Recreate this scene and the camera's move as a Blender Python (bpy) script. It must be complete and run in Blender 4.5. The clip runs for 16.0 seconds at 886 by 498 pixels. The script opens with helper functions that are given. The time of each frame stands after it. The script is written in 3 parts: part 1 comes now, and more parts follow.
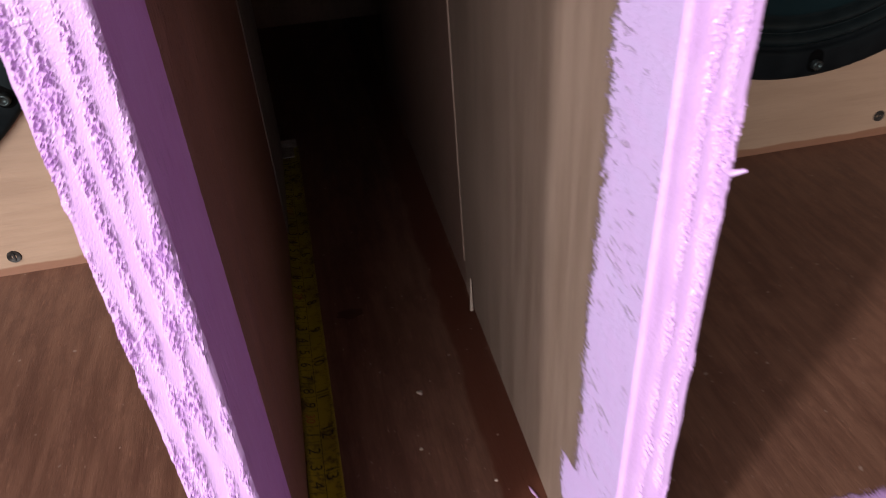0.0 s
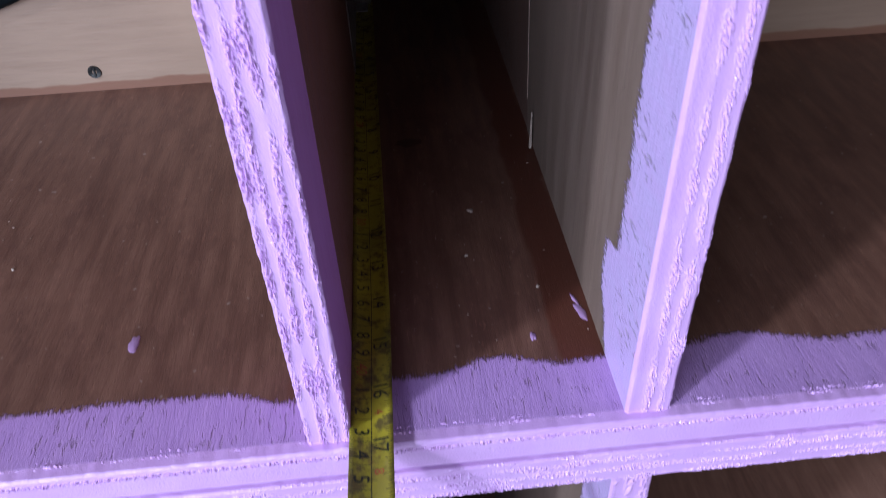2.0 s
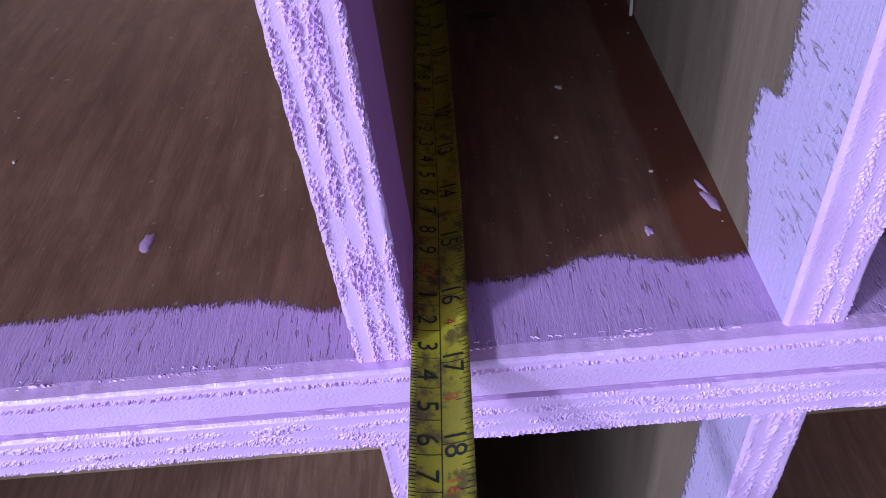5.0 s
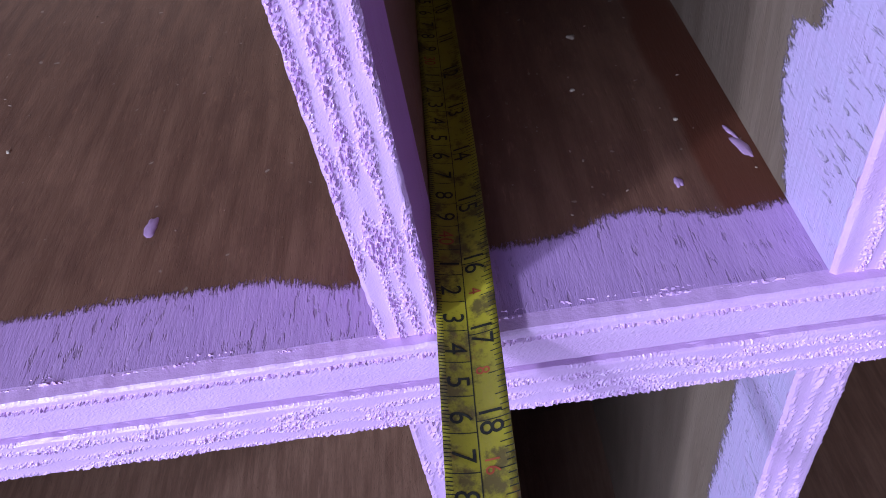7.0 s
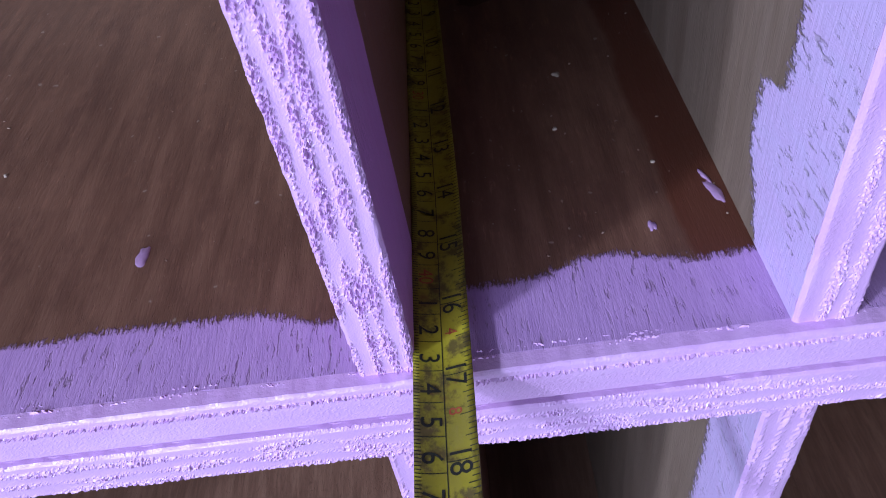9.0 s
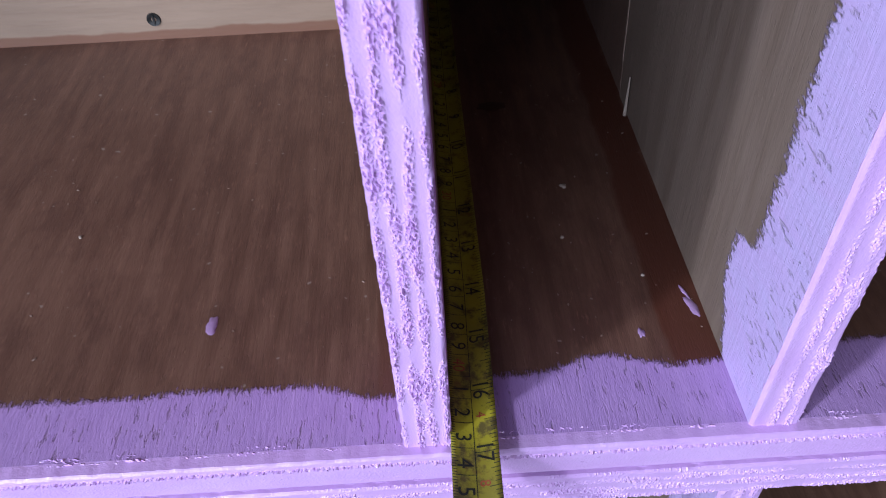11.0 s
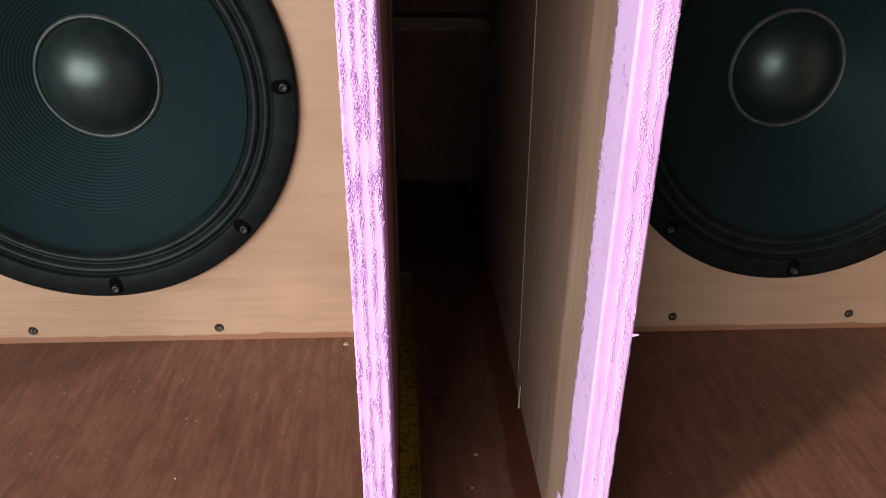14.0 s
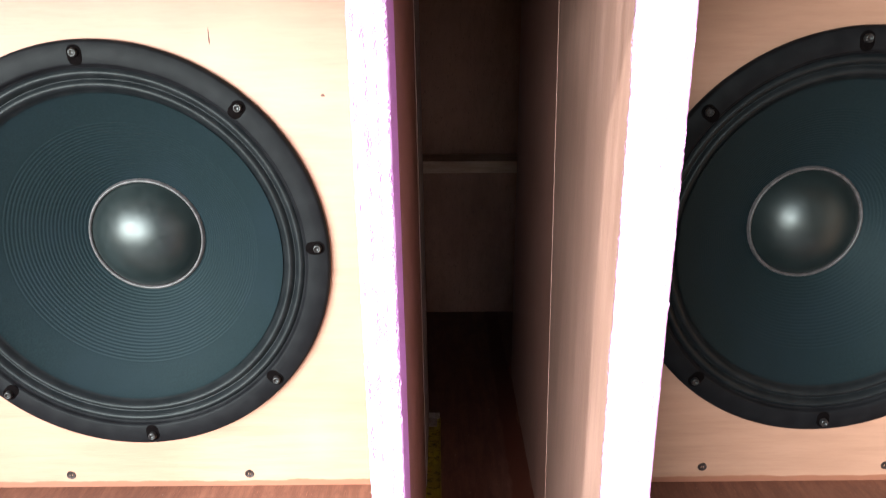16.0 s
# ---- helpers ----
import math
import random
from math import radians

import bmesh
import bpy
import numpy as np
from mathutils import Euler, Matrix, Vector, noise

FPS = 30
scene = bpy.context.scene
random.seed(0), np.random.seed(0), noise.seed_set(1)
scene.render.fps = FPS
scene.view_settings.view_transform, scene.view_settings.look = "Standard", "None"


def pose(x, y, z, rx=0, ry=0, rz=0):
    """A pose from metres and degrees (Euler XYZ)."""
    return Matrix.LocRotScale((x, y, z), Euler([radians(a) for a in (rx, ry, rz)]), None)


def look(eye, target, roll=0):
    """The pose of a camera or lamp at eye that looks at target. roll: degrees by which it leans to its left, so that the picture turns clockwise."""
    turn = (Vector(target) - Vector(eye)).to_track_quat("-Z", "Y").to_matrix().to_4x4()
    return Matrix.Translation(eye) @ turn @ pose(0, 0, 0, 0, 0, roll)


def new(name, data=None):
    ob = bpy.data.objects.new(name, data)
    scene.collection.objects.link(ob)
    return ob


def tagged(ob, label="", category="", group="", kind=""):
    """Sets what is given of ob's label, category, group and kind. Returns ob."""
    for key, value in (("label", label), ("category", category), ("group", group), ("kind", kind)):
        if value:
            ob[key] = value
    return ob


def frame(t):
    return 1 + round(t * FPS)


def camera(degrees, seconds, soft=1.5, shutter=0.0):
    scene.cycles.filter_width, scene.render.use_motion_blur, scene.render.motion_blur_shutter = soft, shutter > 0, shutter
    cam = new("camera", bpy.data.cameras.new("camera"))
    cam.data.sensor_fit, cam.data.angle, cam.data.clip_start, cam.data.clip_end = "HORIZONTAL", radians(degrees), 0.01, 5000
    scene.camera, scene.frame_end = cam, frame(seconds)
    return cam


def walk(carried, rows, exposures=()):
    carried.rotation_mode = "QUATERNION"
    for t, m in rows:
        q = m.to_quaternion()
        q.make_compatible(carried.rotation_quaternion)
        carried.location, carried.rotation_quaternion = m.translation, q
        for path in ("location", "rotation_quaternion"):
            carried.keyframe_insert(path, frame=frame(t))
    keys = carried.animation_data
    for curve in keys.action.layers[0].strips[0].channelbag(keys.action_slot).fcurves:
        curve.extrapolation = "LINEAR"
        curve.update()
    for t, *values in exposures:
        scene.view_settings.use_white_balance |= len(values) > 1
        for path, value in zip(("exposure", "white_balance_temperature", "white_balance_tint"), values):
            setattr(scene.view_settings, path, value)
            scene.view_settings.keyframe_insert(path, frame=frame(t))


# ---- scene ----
cam = camera(61.3, 16.0, soft=0.95, shutter=0.5)
PATH = [
    (0, (0.032, -0.131, 0.284), (0.327, 1.464, -0.885), -3.5),
    (0.5, (0.03, -0.1, 0.282), (0.247, 1.482, -0.923), -4.2),
    (1, (0.02, -0.12, 0.281), (0.174, 1.481, -0.907), -3.9),
    (1.5, (0.018, -0.148, 0.262), (0.19, 1.431, -0.954), -2.0),
    (2, (0.029, -0.173, 0.23), (0.133, 1.371, -1.036), -2.5),
    (2.5, (0.042, -0.179, 0.207), (0.031, 1.371, -1.057), -6.6),
    (3, (0.034, -0.162, 0.187), (-0.025, 1.369, -1.097), -7.7),
    (3.5, (0.037, -0.153, 0.184), (-0.001, 1.374, -1.108), -6.2),
    (4, (0.03, -0.147, 0.177), (-0.034, 1.351, -1.147), -5.4),
    (6.5, (0.019, -0.126, 0.158), (-0.073, 1.312, -1.228), -10.9),
    (7, (0.018, -0.126, 0.157), (-0.085, 1.286, -1.256), -11.5),
    (7.5, (0.023, -0.124, 0.157), (-0.09, 1.291, -1.253), -11.6),
    (8, (0.025, -0.125, 0.157), (-0.084, 1.281, -1.261), -11.5),
    (8.5, (0.026, -0.124, 0.161), (-0.081, 1.287, -1.252), -11.2),
    (11, (0.002, -0.14, 0.227), (0.023, 1.307, -1.153), -2.8),
    (11.5, (-0.01, -0.154, 0.243), (0.049, 1.329, -1.098), -1.2),
    (12, (-0.015, -0.153, 0.257), (0.057, 1.388, -1.015), 0.0),
    (12.5, (-0.014, -0.173, 0.28), (0.082, 1.429, -0.914), 1.4),
    (13, (-0.006, -0.253, 0.323), (0.05, 1.422, -0.77), 3.3),
    (13.5, (0.011, -0.296, 0.374), (0.108, 1.49, -0.522), 1.5),
    (14, (0.008, -0.313, 0.398), (0.122, 1.481, -0.479), 0.9),
    (14.5, (0.015, -0.315, 0.407), (0.074, 1.519, -0.388), -0.4),
    (15, (0.012, -0.316, 0.436), (0.07, 1.539, -0.309), 0.4),
    (15.5, (0.011, -0.318, 0.435), (0.03, 1.566, -0.237), -0.4),
    (16, (0.018, -0.316, 0.451), (0.034, 1.581, -0.181), -0.2),
]
EXPO = [(0.0, 0.1, 6400, 16), (0.3, 0.9, 6400, 14), (0.6, 1.7, 6000, 12), (1.2, 2.15, 5700, 11), (1.5, 1.75, 5700, 11), (1.8, 0.35, 5300, 12), (2.1, -0.3, 4850, 12),
        (2.5, -0.42, 4780, 10), (4.0, -0.38, 4780, 10), (8.7, -0.25, 4800, 10), (11.0, -0.25, 4950, 8), (11.6, -0.15, 5000, 7), (12.0, -0.05, 5150, 7), (12.5, 0.35, 5500, 5),
        (13.0, 0.45, 6200, 8), (13.5, 0.25, 6700, 13), (14.0, 0.22, 6900, 17), (14.5, 1.45, 6800, 23), (15.0, 1.45, 6800, 27), (15.5, 2.0, 6700, 28), (16.0, 2.0, 6800, 27)]
walk(cam, [(t, look(eye, target, roll)) for t, eye, target, roll in PATH], EXPO)

# ---- daylight through one opening in the room's front wall ----
world = bpy.data.worlds.new("world")
scene.world = world
world.use_nodes = True
wn = world.node_tree.nodes
sky = wn.new("ShaderNodeTexSky")
sky.sky_type = "NISHITA"
sky.sun_disc = False
sky.sun_elevation, sky.sun_rotation = radians(38), radians(235)
wn["Background"].inputs["Strength"].default_value = 0.06
world.node_tree.links.new(sky.outputs["Color"], wn["Background"].inputs["Color"])

# Room and opening are out of view, added to admit and bounce daylight.
OPEN = (-3.5, 0.1, 0.0, 2.85)       # x0, x1, z0, z1 of the opening
ROOM = (-3.8, 2.4, -1.5, 1.5, -0.60, 3.10)
SUN_FROM = Vector((-1.0, -0.69, 0.95))
lamp = bpy.data.lights.new("opening_daylight", "AREA")
lamp.shape, lamp.size, lamp.size_y, lamp.energy = "RECTANGLE", 1.6, 1.0, 50
lamp.color = (1.0, 0.97, 0.95)
new("opening_daylight", lamp).matrix_world = look((-1.05, -1.48, 0.55), (-0.2, 0.0, 0.3))
sun = bpy.data.lights.new("sun", "SUN")
sun.energy, sun.angle, sun.color = 1.65, radians(3.5), (1.0, 0.96, 0.92)
new("sun", sun).matrix_world = look(SUN_FROM, (0.0, 0.0, 0.0))

# ---- plan of the cabinets ----
SLOT = 0.107
LX0, LX1, RX1 = -0.0128, 0.0040, 0.1245           # outer faces of the two dividers
XL, XR = -0.660, 0.630               # inner faces of the side panels
HIGH = 0.488                         # clear height
BAFFLE = 0.308
DIV_END = 0.53
BACK = 0.735
PLY = 0.018
LIP = 0.0158                         # thickness at the front of the upper floor
LOW_TOP = -0.0169                    # top of the lower cabinet

# ---- materials ----
def node_mat(name):
    m = bpy.data.materials.new(name)
    m.use_nodes = True
    nt = m.node_tree
    return m, nt, nt.nodes["Principled BSDF"]


class Net:
    """Small helper to wire nodes."""
    def __init__(self, nt):
        self.nt = nt

    def node(self, kind, **props):
        n = self.nt.nodes.new(kind)
        for key, value in props.items():
            if key == "operation":
                n.operation = value
            elif key == "blend_type":
                n.blend_type = value
            elif key == "data_type":
                n.data_type = value
        return n

    def put(self, socket, value):
        if hasattr(value, "is_output"):
            self.nt.links.new(value, socket)
        else:
            socket.default_value = value

    def math(self, op, a, b=0.0, c=0.0):
        n = self.node("ShaderNodeMath", operation=op)
        for s, v in zip(n.inputs, (a, b, c)):
            self.put(s, v)
        return n.outputs[0]

    def ramp(self, x, lo, hi):
        n = self.node("ShaderNodeMapRange")
        n.interpolation_type = "SMOOTHSTEP"
        for s, v in zip(n.inputs, (x, lo, hi, 0.0, 1.0)):
            self.put(s, v)
        return n.outputs[0]

    def mix(self, f, a, b, blend="MIX"):
        n = self.node("ShaderNodeMix", data_type="RGBA", blend_type=blend)
        self.put(n.inputs["Factor"], f)
        self.put(n.inputs[6], a)
        self.put(n.inputs[7], b)
        return n.outputs[2]

    def noise(self, vec, scale, detail=3.0, rough=0.55, stretch=(1, 1, 1)):
        mp = self.node("ShaderNodeMapping")
        mp.inputs["Scale"].default_value = stretch
        self.put(mp.inputs["Vector"], vec)
        n = self.node("ShaderNodeTexNoise")
        n.inputs["Scale"].default_value, n.inputs["Detail"].default_value = scale, detail
        n.inputs["Roughness"].default_value = rough
        self.nt.links.new(mp.outputs[0], n.inputs["Vector"])
        return n.outputs["Fac"]

    def bump(self, height, strength, distance, normal=None):
        n = self.node("ShaderNodeBump")
        n.inputs["Strength"].default_value, n.inputs["Distance"].default_value = strength, distance
        self.put(n.inputs["Height"], height)
        if normal is not None:
            self.nt.links.new(normal, n.inputs["Normal"])
        return n.outputs[0]


PINK = (0.655, 0.395, 0.74, 1)


def paint_colour(k, pos):
    """Brushed lilac paint: uneven thickness and faint streaks."""
    a = k.noise(pos, 60, 3)
    b = k.noise(pos, 9, 2)
    c = k.mix(k.ramp(a, 0.35, 0.75), PINK, (0.70, 0.445, 0.78, 1))
    return k.mix(k.ramp(b, 0.45, 0.8), c, (0.615, 0.355, 0.70, 1))


def paint_material(name, rough=0.34):
    m, nt, p = node_mat(name)
    k = Net(nt)
    pos = k.node("ShaderNodeNewGeometry").outputs["Position"]
    k.put(p.inputs["Base Color"], paint_colour(k, pos))
    k.put(p.inputs["Roughness"], k.math("MULTIPLY_ADD", k.noise(pos, 150, 2), 0.3, rough - 0.15))
    p.inputs["Coat Weight"].default_value = 0.25
    p.inputs["Coat Roughness"].default_value = 0.18
    k.put(p.inputs["Normal"], k.bump(k.noise(pos, 700, 4, 0.6), 0.3, 0.0006))
    return m


def wood_material(name, light, dark, grain, band=None, band_axis="x", streak=(1, 1, 1), edge=0.0012,
                  red_strips=None, fleck=0.0, rough=0.55, thin=0.25, pore=0.5, figure=0.55, swell=(), notch=None, fibre=0.0, ragged=0.013, tint=None, mottle=None, bare=(0.30, 0.20, 0.30, 1)):
    """Rotary-cut plywood. grain: stretch of the noise; band: (depth, waviness) of the paint brushed on from the front edge."""
    m, nt, p = node_mat(name)
    k = Net(nt)
    pos = k.node("ShaderNodeNewGeometry").outputs["Position"]
    sep = k.node("ShaderNodeSeparateXYZ")
    nt.links.new(pos, sep.inputs[0])
    g1 = k.noise(pos, 26, 5, 0.6, grain)
    g2 = k.noise(pos, 150, 4, 0.65, grain)
    g3 = k.noise(pos, 4.5, 3, 0.6)
    pores = k.ramp(k.noise(pos, 420, 2, 0.6, grain), 0.60, 0.72)
    col = k.mix(k.ramp(g1, 0.30, 0.72), dark, light)
    col = k.mix(k.math("MULTIPLY", k.ramp(g2, 0.45, 0.75), figure), col, tuple(0.72 * c for c in dark[:3]) + (1,))
    col = k.mix(k.math("MULTIPLY", k.ramp(g3, 0.45, 0.75), 0.55), col, tuple(min(1, 1.25 * c) for c in light[:3]) + (1,))
    col = k.mix(k.math("MULTIPLY", pores, pore), col, tuple(0.5 * c for c in dark[:3]) + (1,))
    if mottle:
        f = k.ramp(k.noise(pos, 38, 5, 0.7, (1.6, 0.7, 1)), 0.45, 0.66)
        col = k.mix(k.math("MULTIPLY", f, 0.55), col, mottle)
    if fibre:
        f = k.ramp(k.noise(pos, 135, 5, 0.75, tuple(g ** 0.75 for g in grain)), 0.55, 0.70)
        f = k.math("MULTIPLY", f, k.ramp(k.noise(pos, 60, 2, 0.5), 0.36, 0.60))
        col = k.mix(k.math("MULTIPLY", f, fibre), col, tuple(min(1, 1.75 * c) for c in light[:3]) + (1,))
    if fleck:
        f = k.ramp(k.noise(pos, 240, 1, 0.5), 0.74, 0.79)
        col = k.mix(k.math("MULTIPLY", f, fleck), col, (0.55, 0.48, 0.42, 1))
    for axis_name, centre, half, colour in (red_strips or ()):
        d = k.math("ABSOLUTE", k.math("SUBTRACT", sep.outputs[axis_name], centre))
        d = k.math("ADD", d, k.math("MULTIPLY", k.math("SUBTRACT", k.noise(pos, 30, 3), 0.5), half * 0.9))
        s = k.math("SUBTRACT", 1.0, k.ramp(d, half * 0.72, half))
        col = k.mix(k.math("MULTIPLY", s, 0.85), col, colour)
    rgh = k.math("MULTIPLY_ADD", g1, 0.2, rough - 0.1)
    height = k.math("ADD", k.math("MULTIPLY", g2, 0.35), k.math("MULTIPLY", pores, -pore))
    if band:
        depth, wave = band
        across = sep.outputs["X"] if band_axis == "x" else sep.outputs["Z"]
        cv = k.node("ShaderNodeCombineXYZ")
        nt.links.new(across, cv.inputs[0])
        wv = k.math("SUBTRACT", k.noise(cv.outputs[0], 13, 2.5, 0.55), 0.5)
        fine = k.math("SUBTRACT", k.noise(pos, 330, 3, 0.7, streak), 0.5)
        for centre, half, gain in swell:
            hump = k.math("SUBTRACT", 1.0, k.ramp(k.math("ABSOLUTE", k.math("SUBTRACT", across, centre)), 0.0, half))
            depth = k.math("ADD", depth, k.math("MULTIPLY", hump, gain))
        if notch:
            low, high, gain = notch
            rise = k.math("MULTIPLY", k.ramp(across, low, high - 0.015), k.math("SUBTRACT", 1.0, k.ramp(across, high, high + 0.008)))
            depth = k.math("ADD", depth, k.math("MULTIPLY", rise, gain))
        lim = k.math("ADD", depth, k.math("ADD", k.math("MULTIPLY", wv, wave), k.math("ADD", k.math("MULTIPLY", fine, edge * 8), k.math("MULTIPLY", k.math("SUBTRACT", k.noise(pos, 260, 4, 0.7), 0.5), ragged))))
        mask = k.math("SUBTRACT", 1.0, k.ramp(k.math("SUBTRACT", sep.outputs["Y"], lim), -edge, edge))
        worn = k.math("MULTIPLY", k.ramp(k.noise(pos, 170, 3, 0.6, streak), 0.56, 0.66), k.ramp(k.noise(pos, 45, 2), 0.42, 0.60))
        coat = paint_colour(k, pos)
        if tint:
            coat = k.mix(k.math("MULTIPLY_ADD", k.noise(pos, 55, 3, 0.6, streak), 0.7, 0.35), coat, tint)
        pc = k.mix(k.math("MULTIPLY", worn, thin), coat, bare)
        col = k.mix(mask, col, pc)
        rgh = k.math("ADD", k.math("MULTIPLY", rgh, k.math("SUBTRACT", 1.0, mask)), k.math("MULTIPLY", mask, 0.42))
        streaks = k.noise(pos, 240, 3, 0.6, streak)
        height = k.math("ADD", height, k.math("MULTIPLY", mask, k.math("SUBTRACT", k.math("MULTIPLY_ADD", streaks, 0.35, 1.5), k.math("MULTIPLY", worn, 0.8))))
    k.put(p.inputs["Base Color"], col)
    k.put(p.inputs["Roughness"], rgh)
    k.put(p.inputs["Normal"], k.bump(height, 0.7, 0.0008))
    return m


def plain_material(name, a, b, rough, scale=40, metal=0.0, bump=0.0, bump_scale=300, spec=0.5, coat=0.0):
    m, nt, p = node_mat(name)
    k = Net(nt)
    pos = k.node("ShaderNodeNewGeometry").outputs["Position"]
    n = k.noise(pos, scale, 4)
    k.put(p.inputs["Base Color"], k.mix(k.ramp(n, 0.35, 0.7), (*a, 1), (*b, 1)))
    k.put(p.inputs["Roughness"], k.math("MULTIPLY_ADD", k.noise(pos, scale * 4, 3), 0.24, rough - 0.12))
    p.inputs["Metallic"].default_value = metal
    p.inputs["Specular IOR Level"].default_value = spec
    p.inputs["Coat Weight"].default_value = coat
    if bump:
        k.put(p.inputs["Normal"], k.bump(k.noise(pos, bump_scale, 3), 0.5, bump))
    return m


DARK_RED = (0.085, 0.022, 0.010, 1)
M_PAINT = paint_material("lilac_paint")
# Darker red strips run along the feet of both dividers.
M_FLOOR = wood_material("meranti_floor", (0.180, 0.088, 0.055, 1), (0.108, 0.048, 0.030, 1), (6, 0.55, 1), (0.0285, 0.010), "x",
                        (4, 0.7, 1), 0.0013, (("X", 0.099, 0.0115, DARK_RED), ("X", -0.017, 0.006, (0.115, 0.045, 0.026, 1))), 0.3, 0.5, 0.55, 0.16, 0.25,
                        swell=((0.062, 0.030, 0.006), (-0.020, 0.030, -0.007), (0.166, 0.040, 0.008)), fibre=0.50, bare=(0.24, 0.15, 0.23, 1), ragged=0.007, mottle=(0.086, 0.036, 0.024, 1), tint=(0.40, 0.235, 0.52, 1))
M_LOWFLOOR = wood_material("meranti_low", (0.190, 0.104, 0.069, 1), (0.116, 0.057, 0.037, 1), (6, 0.55, 1))
M_RIGHT = wood_material("pale_divider_ply", (0.225, 0.160, 0.120, 1), (0.165, 0.112, 0.080, 1), (4, 4, 0.35), (0.0325, 0.012), "z",
                        (1, 0.8, 3.0), 0.0016, None, 0.0, 0.6, 0.50, 0.12, 0.25, notch=(0.000, 0.047, 0.015), fibre=0.2, bare=(0.34, 0.27, 0.33, 1), tint=(0.60, 0.48, 0.78, 1))
M_REAR = wood_material("rear_divider_ply", (0.19, 0.115, 0.085, 1), (0.13, 0.072, 0.052, 1), (4, 4, 0.35))
# The magenta tint puts the shaded face's warm bounce into its paint.
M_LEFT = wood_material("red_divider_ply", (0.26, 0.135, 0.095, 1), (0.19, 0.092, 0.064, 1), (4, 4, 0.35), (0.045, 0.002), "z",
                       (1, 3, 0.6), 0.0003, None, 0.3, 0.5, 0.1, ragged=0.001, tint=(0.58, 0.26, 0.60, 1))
M_BAFFLE = wood_material("maple_baffle", (0.355, 0.242, 0.160, 1), (0.300, 0.200, 0.130, 1), (0.35, 1, 4), red_strips=(("Z", 0.0, 0.007, (0.20, 0.085, 0.045, 1)),), pore=0.04, figure=0.20)
M_PLYEDGE = wood_material("raw_ply_edge", (0.50, 0.40, 0.28, 1), (0.35, 0.25, 0.16, 1), (1, 1, 9))
M_CASE = wood_material("case_ply", (0.34, 0.21, 0.14, 1), (0.23, 0.13, 0.08, 1), (1, 4, 0.4))
M_FRAME = plain_material("black_cast_frame", (0.004, 0.005, 0.006), (0.007, 0.009, 0.010), 0.55, 60, 0.0, 0.0003, 900, 0.10)
M_SURR = plain_material("black_cloth_surround", (0.005, 0.008, 0.009), (0.009, 0.013, 0.014), 0.45, 80, 0.0, 0.0002, 1400, 0.2)
M_BOLT = plain_material("dark_steel", (0.012, 0.014, 0.014), (0.025, 0.028, 0.028), 0.35, 200, 0.0, spec=0.5)
M_RECESS_SHADE = plain_material("recess_shade", (0.002, 0.002, 0.002), (0.003, 0.003, 0.003), 0.9, 300, spec=0.02)
M_DRIP = plain_material("dull_lilac_drip", (0.33, 0.19, 0.34), (0.40, 0.24, 0.43), 0.5, 300)
M_KNOT = plain_material("dark_knot", (0.06, 0.025, 0.015), (0.09, 0.04, 0.025), 0.55, 80)
M_GREYPLY = plain_material("grey_bare_ply", (0.26, 0.23, 0.20), (0.19, 0.16, 0.14), 0.6, 40)
M_HOLE = plain_material("screw_black", (0.03, 0.028, 0.025), (0.07, 0.065, 0.06), 0.5, 300, 0.6)
M_RIM = plain_material("grey_glue_ring", (0.035, 0.04, 0.04), (0.07, 0.075, 0.075), 0.45, 200)
M_GLUE = plain_material("dried_glue", (0.30, 0.20, 0.15), (0.20, 0.13, 0.095), 0.5, 60)
M_STRIP = plain_material("yellow_batten", (0.45, 0.34, 0.18), (0.34, 0.25, 0.13), 0.5, 60)
M_SPLINTER = plain_material("pale_splinter", (0.42, 0.33, 0.26), (0.30, 0.22, 0.17), 0.6, 200)
M_WALL = plain_material("plaster", (0.40, 0.31, 0.25), (0.46, 0.37, 0.30), 0.85, 6, 0.0, 0.001, 60)
M_CONCRETE = plain_material("concrete", (0.22, 0.215, 0.20), (0.30, 0.29, 0.27), 0.85, 5, 0.0, 0.001, 90)
M_INK = plain_material("black_ink", (0.012, 0.012, 0.010), (0.03, 0.03, 0.02), 0.5, 300)
M_RED = plain_material("red_ink", (0.30, 0.05, 0.02), (0.42, 0.10, 0.04), 0.5, 300)
M_HOOK = plain_material("worn_steel", (0.35, 0.32, 0.28), (0.20, 0.17, 0.14), 0.4, 200, 0.9)


def cone_material():
    m, nt, p = node_mat("ribbed_paper_cone")
    k = Net(nt)
    co = k.node("ShaderNodeTexCoord").outputs["Object"]
    n = k.noise(co, 500, 4, 0.7)
    n2 = k.noise(co, 12, 3)
    c = k.mix(k.ramp(n, 0.35, 0.7), (0.0038, 0.0105, 0.0122, 1), (0.0062, 0.016, 0.0178, 1))
    k.put(p.inputs["Base Color"], k.mix(k.ramp(n2, 0.4, 0.8), c, (0.0055, 0.014, 0.0175, 1)))
    p.inputs["Roughness"].default_value = 0.6
    p.inputs["Specular IOR Level"].default_value = 0.14
    p.inputs["Specular Tint"].default_value = (0.6, 1.0, 1.0, 1.0)
    k.put(p.inputs["Normal"], k.bump(n, 0.35, 0.0004))
    return m


